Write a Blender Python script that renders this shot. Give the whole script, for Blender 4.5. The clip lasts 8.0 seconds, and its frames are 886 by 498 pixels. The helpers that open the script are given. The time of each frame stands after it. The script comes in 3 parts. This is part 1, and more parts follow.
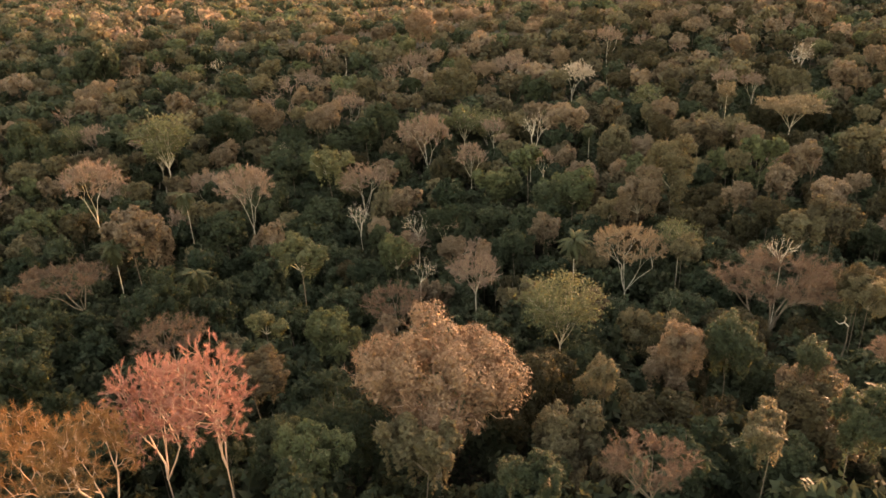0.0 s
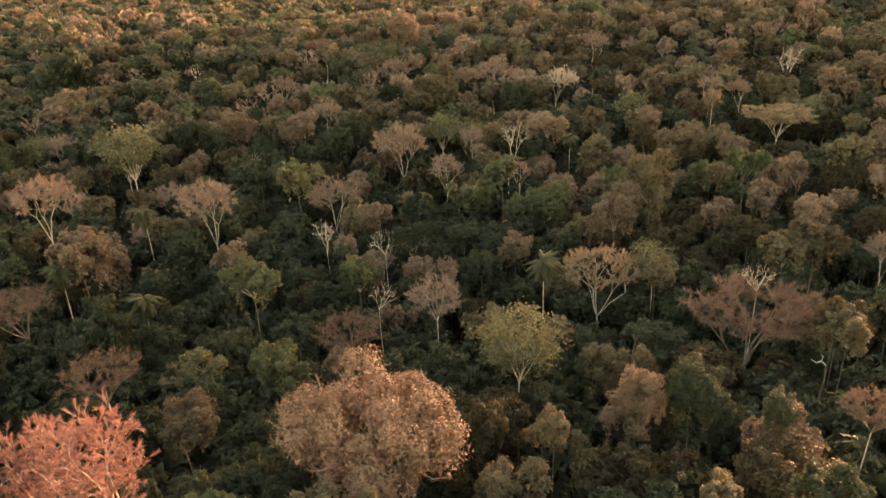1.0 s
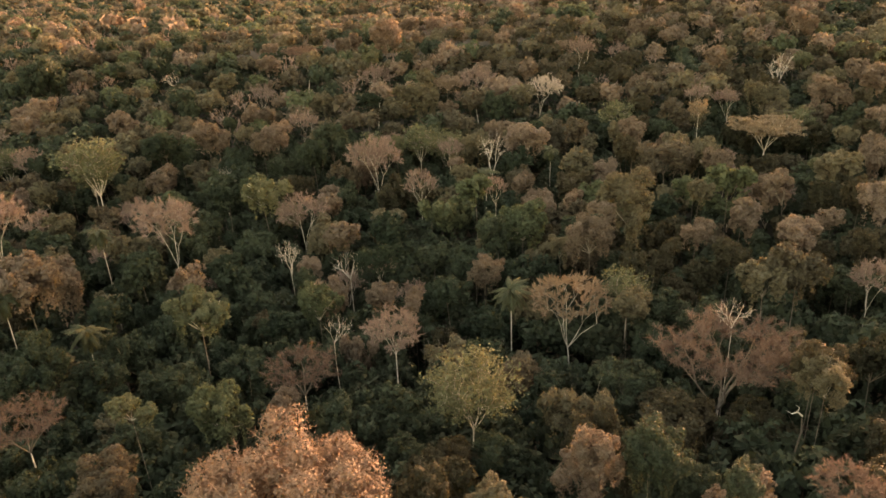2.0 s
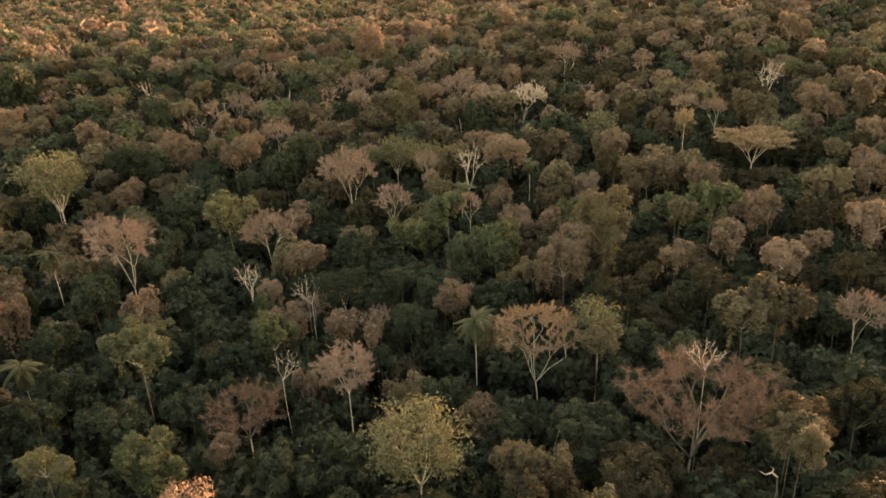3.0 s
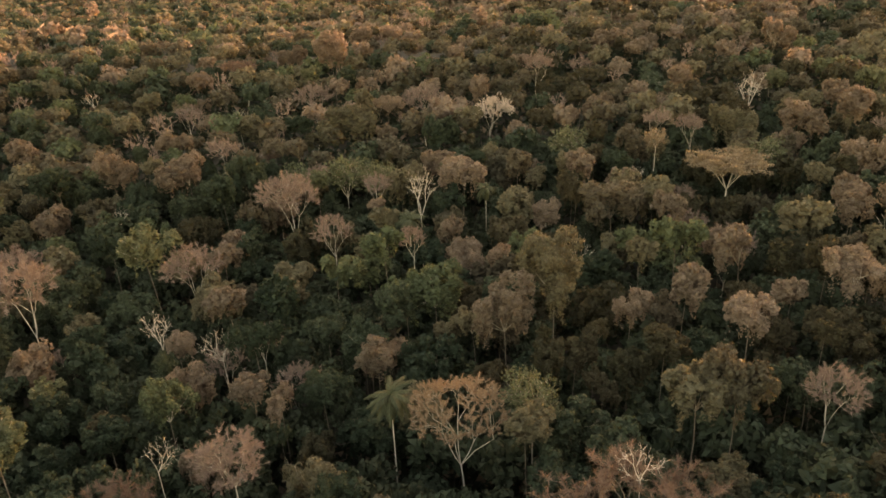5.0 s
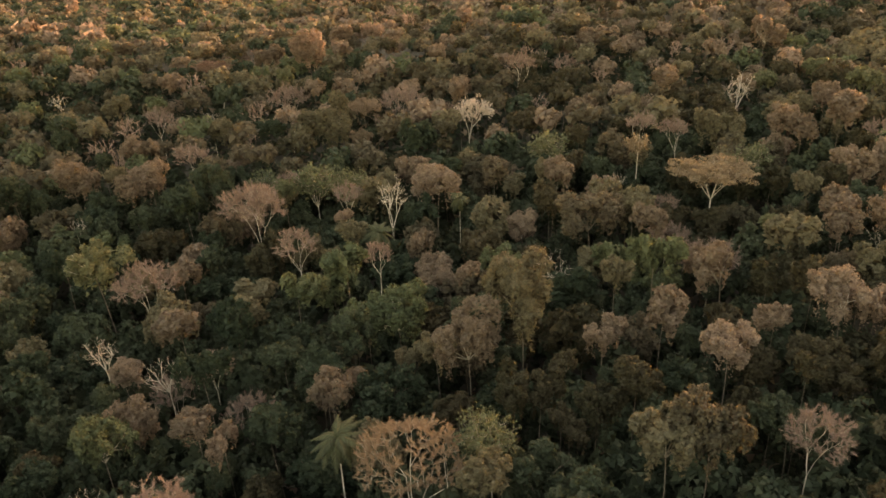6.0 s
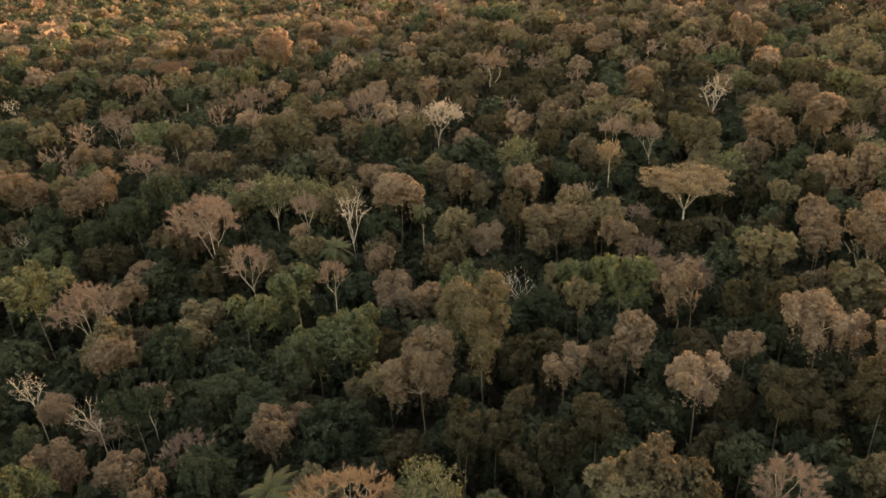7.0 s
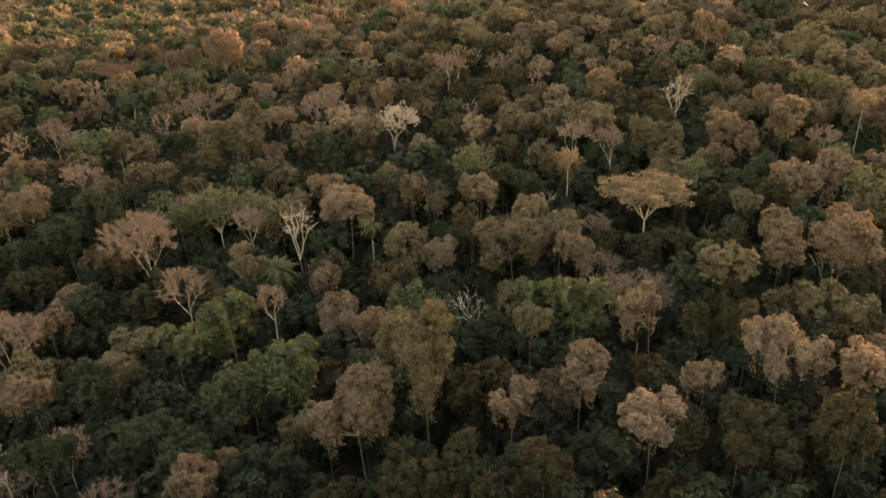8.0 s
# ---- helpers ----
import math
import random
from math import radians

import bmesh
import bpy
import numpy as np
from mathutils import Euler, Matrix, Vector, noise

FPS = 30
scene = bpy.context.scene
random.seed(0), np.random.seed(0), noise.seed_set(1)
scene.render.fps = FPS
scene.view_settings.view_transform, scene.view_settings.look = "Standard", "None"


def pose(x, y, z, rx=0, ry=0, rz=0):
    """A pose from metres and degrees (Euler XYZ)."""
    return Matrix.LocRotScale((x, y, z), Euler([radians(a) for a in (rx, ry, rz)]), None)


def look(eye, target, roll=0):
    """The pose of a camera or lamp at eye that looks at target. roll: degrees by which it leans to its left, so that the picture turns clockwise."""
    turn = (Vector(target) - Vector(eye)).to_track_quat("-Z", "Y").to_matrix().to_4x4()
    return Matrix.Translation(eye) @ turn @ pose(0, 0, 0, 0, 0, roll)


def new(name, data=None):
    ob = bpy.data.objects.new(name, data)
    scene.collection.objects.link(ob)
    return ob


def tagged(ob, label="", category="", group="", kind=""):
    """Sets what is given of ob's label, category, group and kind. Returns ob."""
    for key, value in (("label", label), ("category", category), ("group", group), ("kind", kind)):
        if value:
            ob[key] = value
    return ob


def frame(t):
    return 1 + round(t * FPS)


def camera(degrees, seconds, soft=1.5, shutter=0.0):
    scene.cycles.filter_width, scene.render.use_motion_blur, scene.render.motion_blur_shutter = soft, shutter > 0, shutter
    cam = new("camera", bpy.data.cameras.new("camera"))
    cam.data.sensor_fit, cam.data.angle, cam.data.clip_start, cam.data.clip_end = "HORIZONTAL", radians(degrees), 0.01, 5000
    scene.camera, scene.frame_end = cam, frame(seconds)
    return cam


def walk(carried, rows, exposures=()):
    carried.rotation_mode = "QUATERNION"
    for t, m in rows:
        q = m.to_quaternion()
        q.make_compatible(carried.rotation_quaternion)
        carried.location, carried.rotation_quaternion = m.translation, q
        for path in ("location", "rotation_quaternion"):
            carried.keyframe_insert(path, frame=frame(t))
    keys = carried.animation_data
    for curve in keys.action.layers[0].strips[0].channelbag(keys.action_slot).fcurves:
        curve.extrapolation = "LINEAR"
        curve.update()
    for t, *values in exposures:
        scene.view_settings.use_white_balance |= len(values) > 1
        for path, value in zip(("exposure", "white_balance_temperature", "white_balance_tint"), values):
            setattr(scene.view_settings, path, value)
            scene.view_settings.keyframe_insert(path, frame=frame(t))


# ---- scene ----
cam = camera(64.5, 8.0, soft=1.65)
METRES, EYE, TILT, LEAN, TURN = 60.0, 59.0, 4.5, -2.5, 0.0
ROWS = [
    (0.0, 0.0, 0.0, 0.0, -2.35, -28.05, 4.42),
    (0.5, 0.0409, 0.0449, -0.0006, -2.43, -28.07, 4.5),
    (1.0, 0.0814, 0.0905, -0.0003, -2.51, -28.08, 4.54),
    (1.5, 0.1216, 0.1377, 0.0016, -2.56, -28.08, 4.58),
    (3.0, 0.2409, 0.2851, 0.0013, -2.74, -28.08, 4.74),
    (3.5, 0.2796, 0.3349, 0.0008, -2.8, -28.11, 4.78),
    (4.0, 0.3177, 0.3851, 0.0008, -2.87, -28.14, 4.8),
    (4.5, 0.3556, 0.4357, 0.0004, -2.92, -28.24, 4.83),
    (6.0, 0.4665, 0.5876, -0.0009, -3.3, -29.03, 4.91),
    (6.5, 0.503, 0.6386, -0.0011, -3.77, -29.36, 4.92),
    (7.0, 0.5389, 0.6893, -0.0015, -4.43, -29.71, 4.91),
    (7.5, 0.5747, 0.7399, -0.0031, -5.34, -30.05, 4.87),
    (8.0, 0.6111, 0.7905, -0.0042, -6.58, -30.45, 4.82),
]
walk(cam, [(t, pose(0, 0, EYE, TILT, LEAN, TURN) @ pose(METRES * x, METRES * y, METRES * z, 90 + pitch, roll, yaw)) for t, x, y, z, yaw, pitch, roll in ROWS],
     exposures=[(0.0, 4.42, 7650, 16), (8.0, 4.28, 7650, 16)])

# ---- light ----
SUN_AZ, SUN_EL = 42.0, 3.0
world = bpy.data.worlds.new("evening_sky")
scene.world = world
world.use_nodes = True
wn = world.node_tree.nodes
sky = wn.new("ShaderNodeTexSky")
sky.sky_type, sky.sun_disc = "NISHITA", False
sky.sun_elevation, sky.sun_rotation = radians(SUN_EL), radians(SUN_AZ)
sky.air_density, sky.dust_density, sky.ozone_density = 1.4, 4.0, 0.6
wn["Background"].inputs["Strength"].default_value = 0.15
world.node_tree.links.new(sky.outputs[0], wn["Background"].inputs[0])
sun = new("sun", bpy.data.lights.new("sun", "SUN"))
sun.data.energy, sun.data.angle, sun.data.color = 1.6, radians(3.0), (1.0, 0.60, 0.39)
sun_way = Vector((math.sin(radians(SUN_AZ)) * math.cos(radians(SUN_EL)), math.cos(radians(SUN_AZ)) * math.cos(radians(SUN_EL)), math.sin(radians(SUN_EL))))
sun.matrix_world = look((0, 0, 200), Vector((0, 0, 200)) - sun_way)


# ---- materials ----
def shader(name):
    m = bpy.data.materials.new(name)
    m.use_nodes = True
    nt = m.node_tree
    nt.nodes.clear()
    return m, nt, nt.nodes.new("ShaderNodeOutputMaterial")


def value_span(nt, source, low, high):
    n = nt.nodes.new("ShaderNodeMapRange")
    n.inputs["To Min"].default_value, n.inputs["To Max"].default_value = low, high
    nt.links.new(source, n.inputs["Value"])
    return n.outputs["Result"]


def blended(nt, factor, a, b):
    n = nt.nodes.new("ShaderNodeMix")
    n.data_type = "RGBA"
    nt.links.new(factor, n.inputs[0])
    for socket, c in ((n.inputs[6], a), (n.inputs[7], b)):
        if isinstance(c, tuple):
            socket.default_value = (*c, 1)
        else:
            nt.links.new(c, socket)
    return n.outputs[2]


def times(nt, colour, factor):
    n = nt.nodes.new("ShaderNodeVectorMath")
    n.operation = "SCALE"
    nt.links.new(colour, n.inputs[0])
    nt.links.new(factor, n.inputs["Scale"])
    return n.outputs[0]


def leafy(name, first, second, through_light=0.42, spread=(0.78, 1.25)):
    """Leaves: tint differs from tree to tree, from clump to clump and from leaf to leaf."""
    m, nt, out = shader(name)
    info, geo, coord = (nt.nodes.new("ShaderNode" + n) for n in ("ObjectInfo", "NewGeometry", "TexCoord"))
    clump = nt.nodes.new("ShaderNodeTexNoise")
    clump.inputs["Scale"].default_value, clump.inputs["Detail"].default_value = 0.16, 3
    nt.links.new(geo.outputs["Position"], clump.inputs["Vector"])
    mix_in = nt.nodes.new("ShaderNodeMath")
    mix_in.operation = "ADD"
    nt.links.new(value_span(nt, info.outputs["Random"], -0.3, 0.55), mix_in.inputs[0])
    nt.links.new(value_span(nt, clump.outputs["Fac"], -0.3, 0.9), mix_in.inputs[1])
    mix_in.use_clamp = True
    colour = blended(nt, mix_in.outputs[0], first, second)
    colour = times(nt, colour, value_span(nt, geo.outputs["Random Per Island"], *spread))
    bsdf = nt.nodes.new("ShaderNodeBsdfPrincipled")
    bsdf.inputs["Roughness"].default_value = 0.62
    bsdf.inputs["Specular IOR Level"].default_value = 0.12
    thin = nt.nodes.new("ShaderNodeBsdfTranslucent")
    mix = nt.nodes.new("ShaderNodeMixShader")
    mix.inputs[0].default_value = through_light
    nt.links.new(colour, bsdf.inputs["Base Color"])
    nt.links.new(colour, thin.inputs["Color"])
    nt.links.new(bsdf.outputs[0], mix.inputs[1])
    nt.links.new(thin.outputs[0], mix.inputs[2])
    nt.links.new(mix.outputs[0], out.inputs[0])
    return m


def barky(name, first, second, scale=1.3):
    m, nt, out = shader(name)
    geo = nt.nodes.new("ShaderNodeNewGeometry")
    grain = nt.nodes.new("ShaderNodeTexNoise")
    grain.inputs["Scale"].default_value, grain.inputs["Detail"].default_value = scale, 6
    nt.links.new(geo.outputs["Position"], grain.inputs["Vector"])
    fine = nt.nodes.new("ShaderNodeTexNoise")
    fine.inputs["Scale"].default_value, fine.inputs["Detail"].default_value = scale * 9, 4
    nt.links.new(geo.outputs["Position"], fine.inputs["Vector"])
    colour = blended(nt, value_span(nt, grain.outputs["Fac"], -0.6, 1.6), first, second)
    colour = times(nt, colour, value_span(nt, fine.outputs["Fac"], 0.6, 1.4))
    bump = nt.nodes.new("ShaderNodeBump")
    bump.inputs["Strength"].default_value, bump.inputs["Distance"].default_value = 0.5, 0.03
    nt.links.new(fine.outputs["Fac"], bump.inputs["Height"])
    bsdf = nt.nodes.new("ShaderNodeBsdfPrincipled")
    bsdf.inputs["Roughness"].default_value = 0.85
    nt.links.new(colour, bsdf.inputs["Base Color"])
    nt.links.new(bump.outputs[0], bsdf.inputs["Normal"])
    nt.links.new(bsdf.outputs[0], out.inputs[0])
    return m


LEAF = {
    "evergreen": leafy("evergreen_leaf", (0.026, 0.036, 0.024), (0.056, 0.066, 0.043)),
    "olive": leafy("olive_leaf", (0.094, 0.083, 0.055), (0.138, 0.118, 0.078)),
    "lime": leafy("lime_leaf", (0.088, 0.094, 0.056), (0.118, 0.117, 0.067)),
    "dry": leafy("dry_leaf", (0.130, 0.100, 0.077), (0.176, 0.129, 0.098)),
    "umber": leafy("umber_leaf", (0.066, 0.058, 0.041), (0.104, 0.083, 0.060)),
    # Russet is evergreen browned: warm haze of the right-hand woods put into colour.
    "russet": leafy("russet_leaf", (0.036, 0.034, 0.021), (0.070, 0.057, 0.037)),
    "pale": leafy("pale_leaf", (0.156, 0.118, 0.093), (0.212, 0.158, 0.124)),
    "bare": leafy("fine_twig", (0.168, 0.122, 0.105), (0.230, 0.163, 0.139), 0.15),
    "coral": leafy("coral_twig", (0.205, 0.104, 0.092), (0.285, 0.146, 0.124), 0.2),
    "amber": leafy("amber_leaf", (0.150, 0.082, 0.038), (0.205, 0.112, 0.053), 0.2),
    "blush": leafy("blush_twig", (0.096, 0.070, 0.054), (0.180, 0.114, 0.078), 0.08),
    "white": leafy("white_twig", (0.36, 0.295, 0.255), (0.46, 0.38, 0.33), 0.15),
    "rust": leafy("rusty_twig", (0.108, 0.073, 0.058), (0.152, 0.099, 0.077), 0.15),
    "parasol": leafy("parasol_leaf", (0.165, 0.124, 0.084), (0.215, 0.160, 0.108)),
    # A darker evergreen: shade of the gaps between crowns put into the colour.
    "shrub": leafy("shaded_shrub_leaf", (0.020, 0.027, 0.018), (0.042, 0.047, 0.030)),
    "glade": leafy("glade_leaf", (0.062, 0.075, 0.044), (0.094, 0.102, 0.057)),
    "palm": leafy("palm_leaf", (0.044, 0.049, 0.028), (0.070, 0.072, 0.040)),
    "umbrella": leafy("umbrella_leaf", (0.188, 0.134, 0.098), (0.242, 0.172, 0.122)),
}
BARK = barky("grey_bark", (0.155, 0.128, 0.104), (0.29, 0.245, 0.20))
PALE_BARK = barky("pale_bark", (0.31, 0.265, 0.228), (0.52, 0.455, 0.398))
CORAL_BARK = barky("pinkish_bark", (0.34, 0.225, 0.188), (0.50, 0.36, 0.30))
DARK_BARK = barky("dark_bark", (0.075, 0.06, 0.048), (0.15, 0.12, 0.095))
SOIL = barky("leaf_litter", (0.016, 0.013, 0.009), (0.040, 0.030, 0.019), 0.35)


# ---- the lie of the land ----
def canopy_level(x, y):
    """Usual height of the crowns' middles: a shallow valley between two rises."""
    v, u = (min(max(y, 30.0), 240.0) - 120) / 100, min(max(x, -90.0), 110.0) / 100
    return COEF[0] + COEF[1] * v + COEF[2] * v * v + COEF[3] * v**3 + COEF[4] * u + COEF[5] * u * v + COEF[6] * u * u


COEF = (20.28, 2.95, 13.33, -5.16, 4.12, -2.52, 4.54)
CROWN_ABOVE = 15.0


def ground_level(x, y):
    return canopy_level(x, y) - CROWN_ABOVE


def ground_sheet():
    xs = [-4000, -2000, -1000, -600, -400] + list(range(-300, 301, 12)) + [400, 600, 1000, 2000, 4000]
    ys = [-4000, -2000, -1000, -500, -200] + list(range(-60, 541, 12)) + [700, 1000, 2000, 4000]
    verts = [(x, y, ground_level(x, y) + 0.5 * noise.noise((x * 0.05, y * 0.05, 0))) for y in ys for x in xs]
    n = len(xs)
    faces = [(j * n + i, j * n + i + 1, j * n + n + i + 1, j * n + n + i) for j in range(len(ys) - 1) for i in range(n - 1)]
    me = bpy.data.meshes.new("ground")
    me.from_pydata(verts, [], faces)
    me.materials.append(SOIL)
    me.polygons.foreach_set("use_smooth", [True] * len(faces))
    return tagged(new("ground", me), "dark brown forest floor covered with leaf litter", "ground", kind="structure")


ground_sheet()


# ---- building blocks ----
def unit(a):
    return a / np.maximum(np.linalg.norm(a, axis=-1, keepdims=True), 1e-9)


def triangles(points, normals, size, rng, slim=0.8):
    """Corners of one pointed leaf at each point."""
    n = len(points)
    a = unit(np.cross(normals, rng.normal(size=(n, 3))))
    b = np.cross(unit(normals), a)
    s = (np.asarray(size) * rng.uniform(0.65, 1.35, n))[:, None]
    return np.stack([points + s * a, points + s * (-0.5 * a + slim * b), points + s * (-0.5 * a - slim * b)], 1)


def soup(name, corners, materials, index=None):
    """A mesh of loose triangles from an array of shape (n, 3, 3)."""
    n = len(corners)
    me = bpy.data.meshes.new(name)
    me.vertices.add(3 * n)
    me.vertices.foreach_set("co", corners.reshape(-1).astype(np.float32))
    me.loops.add(3 * n)
    me.loops.foreach_set("vertex_index", np.arange(3 * n, dtype=np.int32))
    me.polygons.add(n)
    me.polygons.foreach_set("loop_start", np.arange(0, 3 * n, 3, dtype=np.int32))
    if index is not None:
        me.polygons.foreach_set("material_index", index.astype(np.int32))
    for m in materials:
        me.materials.append(m)
    me.update()
    return me


def tubes(name, segments, material, sides=5):
    """Tapered round pieces of wood, (start, end, radius at start, radius at end), as one mesh."""
    verts, faces = [], []
    for p, q, r0, r1 in segments:
        p, q = np.asarray(p, float), np.asarray(q, float)
        k = sides if r0 > 0.05 else 3
        d = unit(q - p)
        a = unit(np.cross(d, (0.31, 0.87, 0.38)))
        b = np.cross(d, a)
        at = len(verts)
        for c, r in ((p, r0), (q, r1)):
            for i in range(k):
                w = 2 * math.pi * i / k
                verts.append(tuple(c + r * (math.cos(w) * a + math.sin(w) * b)))
        faces += [(at + i, at + (i + 1) % k, at + k + (i + 1) % k, at + k + i) for i in range(k)]
    me = bpy.data.meshes.new(name)
    me.from_pydata(verts, [], faces)
    me.polygons.foreach_set("use_smooth", [True] * len(faces))
    me.materials.append(material)
    return me


# Trees are drawn up with a crown 4 m in radius whose middle stands MID above the ground.
RADIUS, MID = 4.0, 11.0


def lobes(rng, count, rise, sink=-0.35, lumps=(0.30, 0.46)):
    """Rounded clumps that make up a crown: centres and radii."""
    i = np.arange(count) + rng.uniform(0, 1)
    up = 1 - (1 - sink) * (i + 0.5) / count
    turn = i * 2.39996 + rng.normal(0, 0.35, count)
    out = np.sqrt(np.maximum(0, 1 - up * up))
    reach = rng.uniform(0.42, 0.84, count)
    c = np.stack([RADIUS * reach * out * np.cos(turn), RADIUS * reach * out * np.sin(turn), MID - 0.18 * rise + rise * reach * up], 1)
    return c, RADIUS * rng.uniform(*lumps, count)


def heads(rng, rise):
    """The clumps of an uneven crown: one, two or three rounded heads side by side."""
    many = int(rng.choice([1, 2, 2, 3]))
    if many == 1:
        c, r = lobes(rng, int(rng.integers(10, 16)), rise, -0.55, (0.22, 0.42))
        return c * (1, rng.uniform(0.8, 1.0), 1), r
    made, turn = [], rng.uniform(0, 6.283)
    for i in range(many):
        c, r = lobes(rng, int(rng.integers(6, 10)), rise, -0.6, (0.26, 0.46))
        w, size = turn + 6.283 * i / many + rng.normal(0, 0.3), rng.uniform(0.55, 0.8)
        off = RADIUS * (1.0 - size) * 1.15
        made.append(((c - (0, 0, MID)) * size + (off * math.cos(w), off * math.sin(w), MID + rise * rng.uniform(-0.35, 0.3)), r * size))
    return np.concatenate([c for c, _ in made]), np.concatenate([r for _, r in made])


def knobbly(rng, centres, radii, each=9, small=(0.26, 0.46)):
    """Smaller clumps budding from the upper and outer sides of larger ones."""
    d = unit(rng.normal(size=(len(centres) * each, 3)) + 0.6 * np.repeat(unit(centres - (0, 0, MID - 1.5)), each, 0) + (0, 0, 0.45))
    r = np.repeat(radii, each)
    return np.concatenate([centres, centres.repeat(each, 0) + d * (r * rng.uniform(0.8, 1.08, len(r)))[:, None]]), np.concatenate([radii * 0.9, r * rng.uniform(*small, len(r))])


def foliage(rng, centres, radii, n, size, core=0.14, ragged=0.12, flat=1.0, slim=0.8):
    pick = rng.choice(len(centres), 3 * n, p=radii**1.6 / (radii**1.6).sum())
    c, r = centres[pick], radii[pick]
    outward = unit(c - (0, 0, MID - 1.5))
    d = unit(rng.normal(size=(3 * n, 3)) + 0.75 * outward + (0, 0, 0.3))
    far = rng.uniform(0.8, 1.05, 3 * n) + (rng.uniform(size=3 * n) < ragged) * rng.uniform(0.05, 0.4, 3 * n)
    p = c + d * (r * far)[:, None] * (1, 1, flat)
    inside = np.zeros(3 * n, bool)
    for cc, rr in zip(centres, radii):
        inside |= (((p - cc) / (1, 1, flat)) ** 2).sum(1) < (0.74 * rr) ** 2
    keep = np.flatnonzero(~inside)[:n]
    leaves = triangles(p[keep], d[keep] + 0.45 * rng.normal(size=(len(keep), 3)), size * 0.8 / (slim**0.5), rng, slim)
    k = int(core * n)
    pick = rng.choice(len(centres), k, p=radii / radii.sum())
    q = centres[pick] + rng.normal(size=(k, 3)) * radii[pick][:, None] * 0.33 - (0, 0, 0.3)
    return np.concatenate([leaves, triangles(q, rng.normal(size=(k, 3)) + (0, 0, 0.8), 2.3 * size, rng)])


def drapes(rng, centres, radii, n, size, drop=3.4):
    """Hanging sprays and creepers under the rim of a crown."""
    strands = 26
    pick = rng.choice(len(centres), strands)
    w = rng.uniform(0, 6.283, strands)
    at = centres[pick] + np.stack([np.cos(w), np.sin(w), 0 * w - 0.5], 1) * (0.6 * radii[pick])[:, None]
    long = drop * rng.uniform(0.35, 1.15, strands)
    i = rng.integers(0, strands, n)
    f = rng.uniform(0, 1, n) ** 1.3
    p = at[i] + rng.normal(0, 0.30, (n, 3)) * (1 - 0.5 * f)[:, None] - np.stack([0.10 * f * at[i, 0], 0.10 * f * at[i, 1], f * long[i]], 1)
    return triangles(p, rng.normal(size=(n, 3)) * (1, 1, 0.4) + p * (0.3, 0.3, 0), size * 1.05, rng)


def stem(rng, top, radius, lean=0.35, pieces=4):
    """The trunk from the ground to its fork."""
    p, out = np.zeros(3) - (0, 0, 1.5), []
    sway = rng.normal(0, lean, 2)
    for i in range(pieces):
        f = (i + 1) / pieces
        q = np.array([sway[0] * f * f, sway[1] * math.sin(2.2 * f), top * f])
        w0 = radius * (1.25 if i == 0 else 1 - 0.45 * i / pieces)
        out.append((p, q, w0, radius * (1 - 0.45 * f)))
        p = q
    return out, p


def ramify(rng, fork, limbs, count, radius, middle, rise, hollow=0.62, sink=-0.25, wander=0.06):
    """Limbs that divide until each twig end of a domed crown is reached: pieces limb by limb, and the last pieces."""
    up = rng.uniform(sink, 1, count)
    turn = rng.uniform(0, 2 * math.pi, count)
    out = np.sqrt(1 - np.clip(up, 0, 1) ** 2) * np.where(up < 0, 1 + 0.5 * up, 1)
    reach = 1 - (1 - hollow) * rng.uniform(0, 1, count) ** 1.6
    reach = reach * (1 + 0.16 * np.sin(3.1 * turn + 5 * rng.uniform()) * np.sin(4.5 * up + 6 * rng.uniform()))
    ends = np.stack([0.93 * RADIUS * reach * out * np.cos(turn), 0.93 * RADIUS * reach * out * np.sin(turn), middle + rise * reach * up], 1)
    ends += rng.normal(0, 0.2, ends.shape)
    made, tips = [], []
    group = np.floor((turn + rng.uniform(0, 6)) / (2 * math.pi) * limbs).astype(int) % limbs
    for g in range(limbs):
        work, pieces = [(np.array(fork), ends[group == g], 0)], []
        while work:
            p, aims, level = work.pop()
            if not len(aims):
                continue
            r = max(0.012, radius * (len(aims) / count * limbs) ** 0.5)
            if len(aims) == 1:
                q = aims[0]
                bend = (p + q) / 2 + rng.normal(0, 0.09, 3) * np.linalg.norm(q - p) + (0, 0, -0.1)
                pieces += [(p, bend, r, r * 0.8), (bend, q, r * 0.8, r * 0.35)]
                tips.append((bend, q))
                continue
            far = aims.mean(0) - p
            q = p + far * (0.5 if level == 0 else rng.uniform(0.3, 0.5)) + rng.normal(0, wander, 3) * np.linalg.norm(far)
            mid = (p + q) / 2 + rng.normal(0, 0.035, 3) * np.linalg.norm(q - p)
            pieces += [(p, mid, r, r * 0.93), (mid, q, r * 0.93, r * 0.86)]
            if len(aims) < 5:
                tips.append((p, q))
            spread = aims - aims.mean(0)
            axis = np.linalg.svd(spread, full_matrices=False)[2][0] + rng.normal(0, 0.25, 3)
            side = spread @ axis
            cut = np.quantile(side, rng.uniform(0.35, 0.65))
            low = side <= cut
            if low.all():
                low[0] = False
            work += [(q, aims[low], level + 1), (q, aims[~low], level + 1)]
        made.append(pieces)
    return made, tips


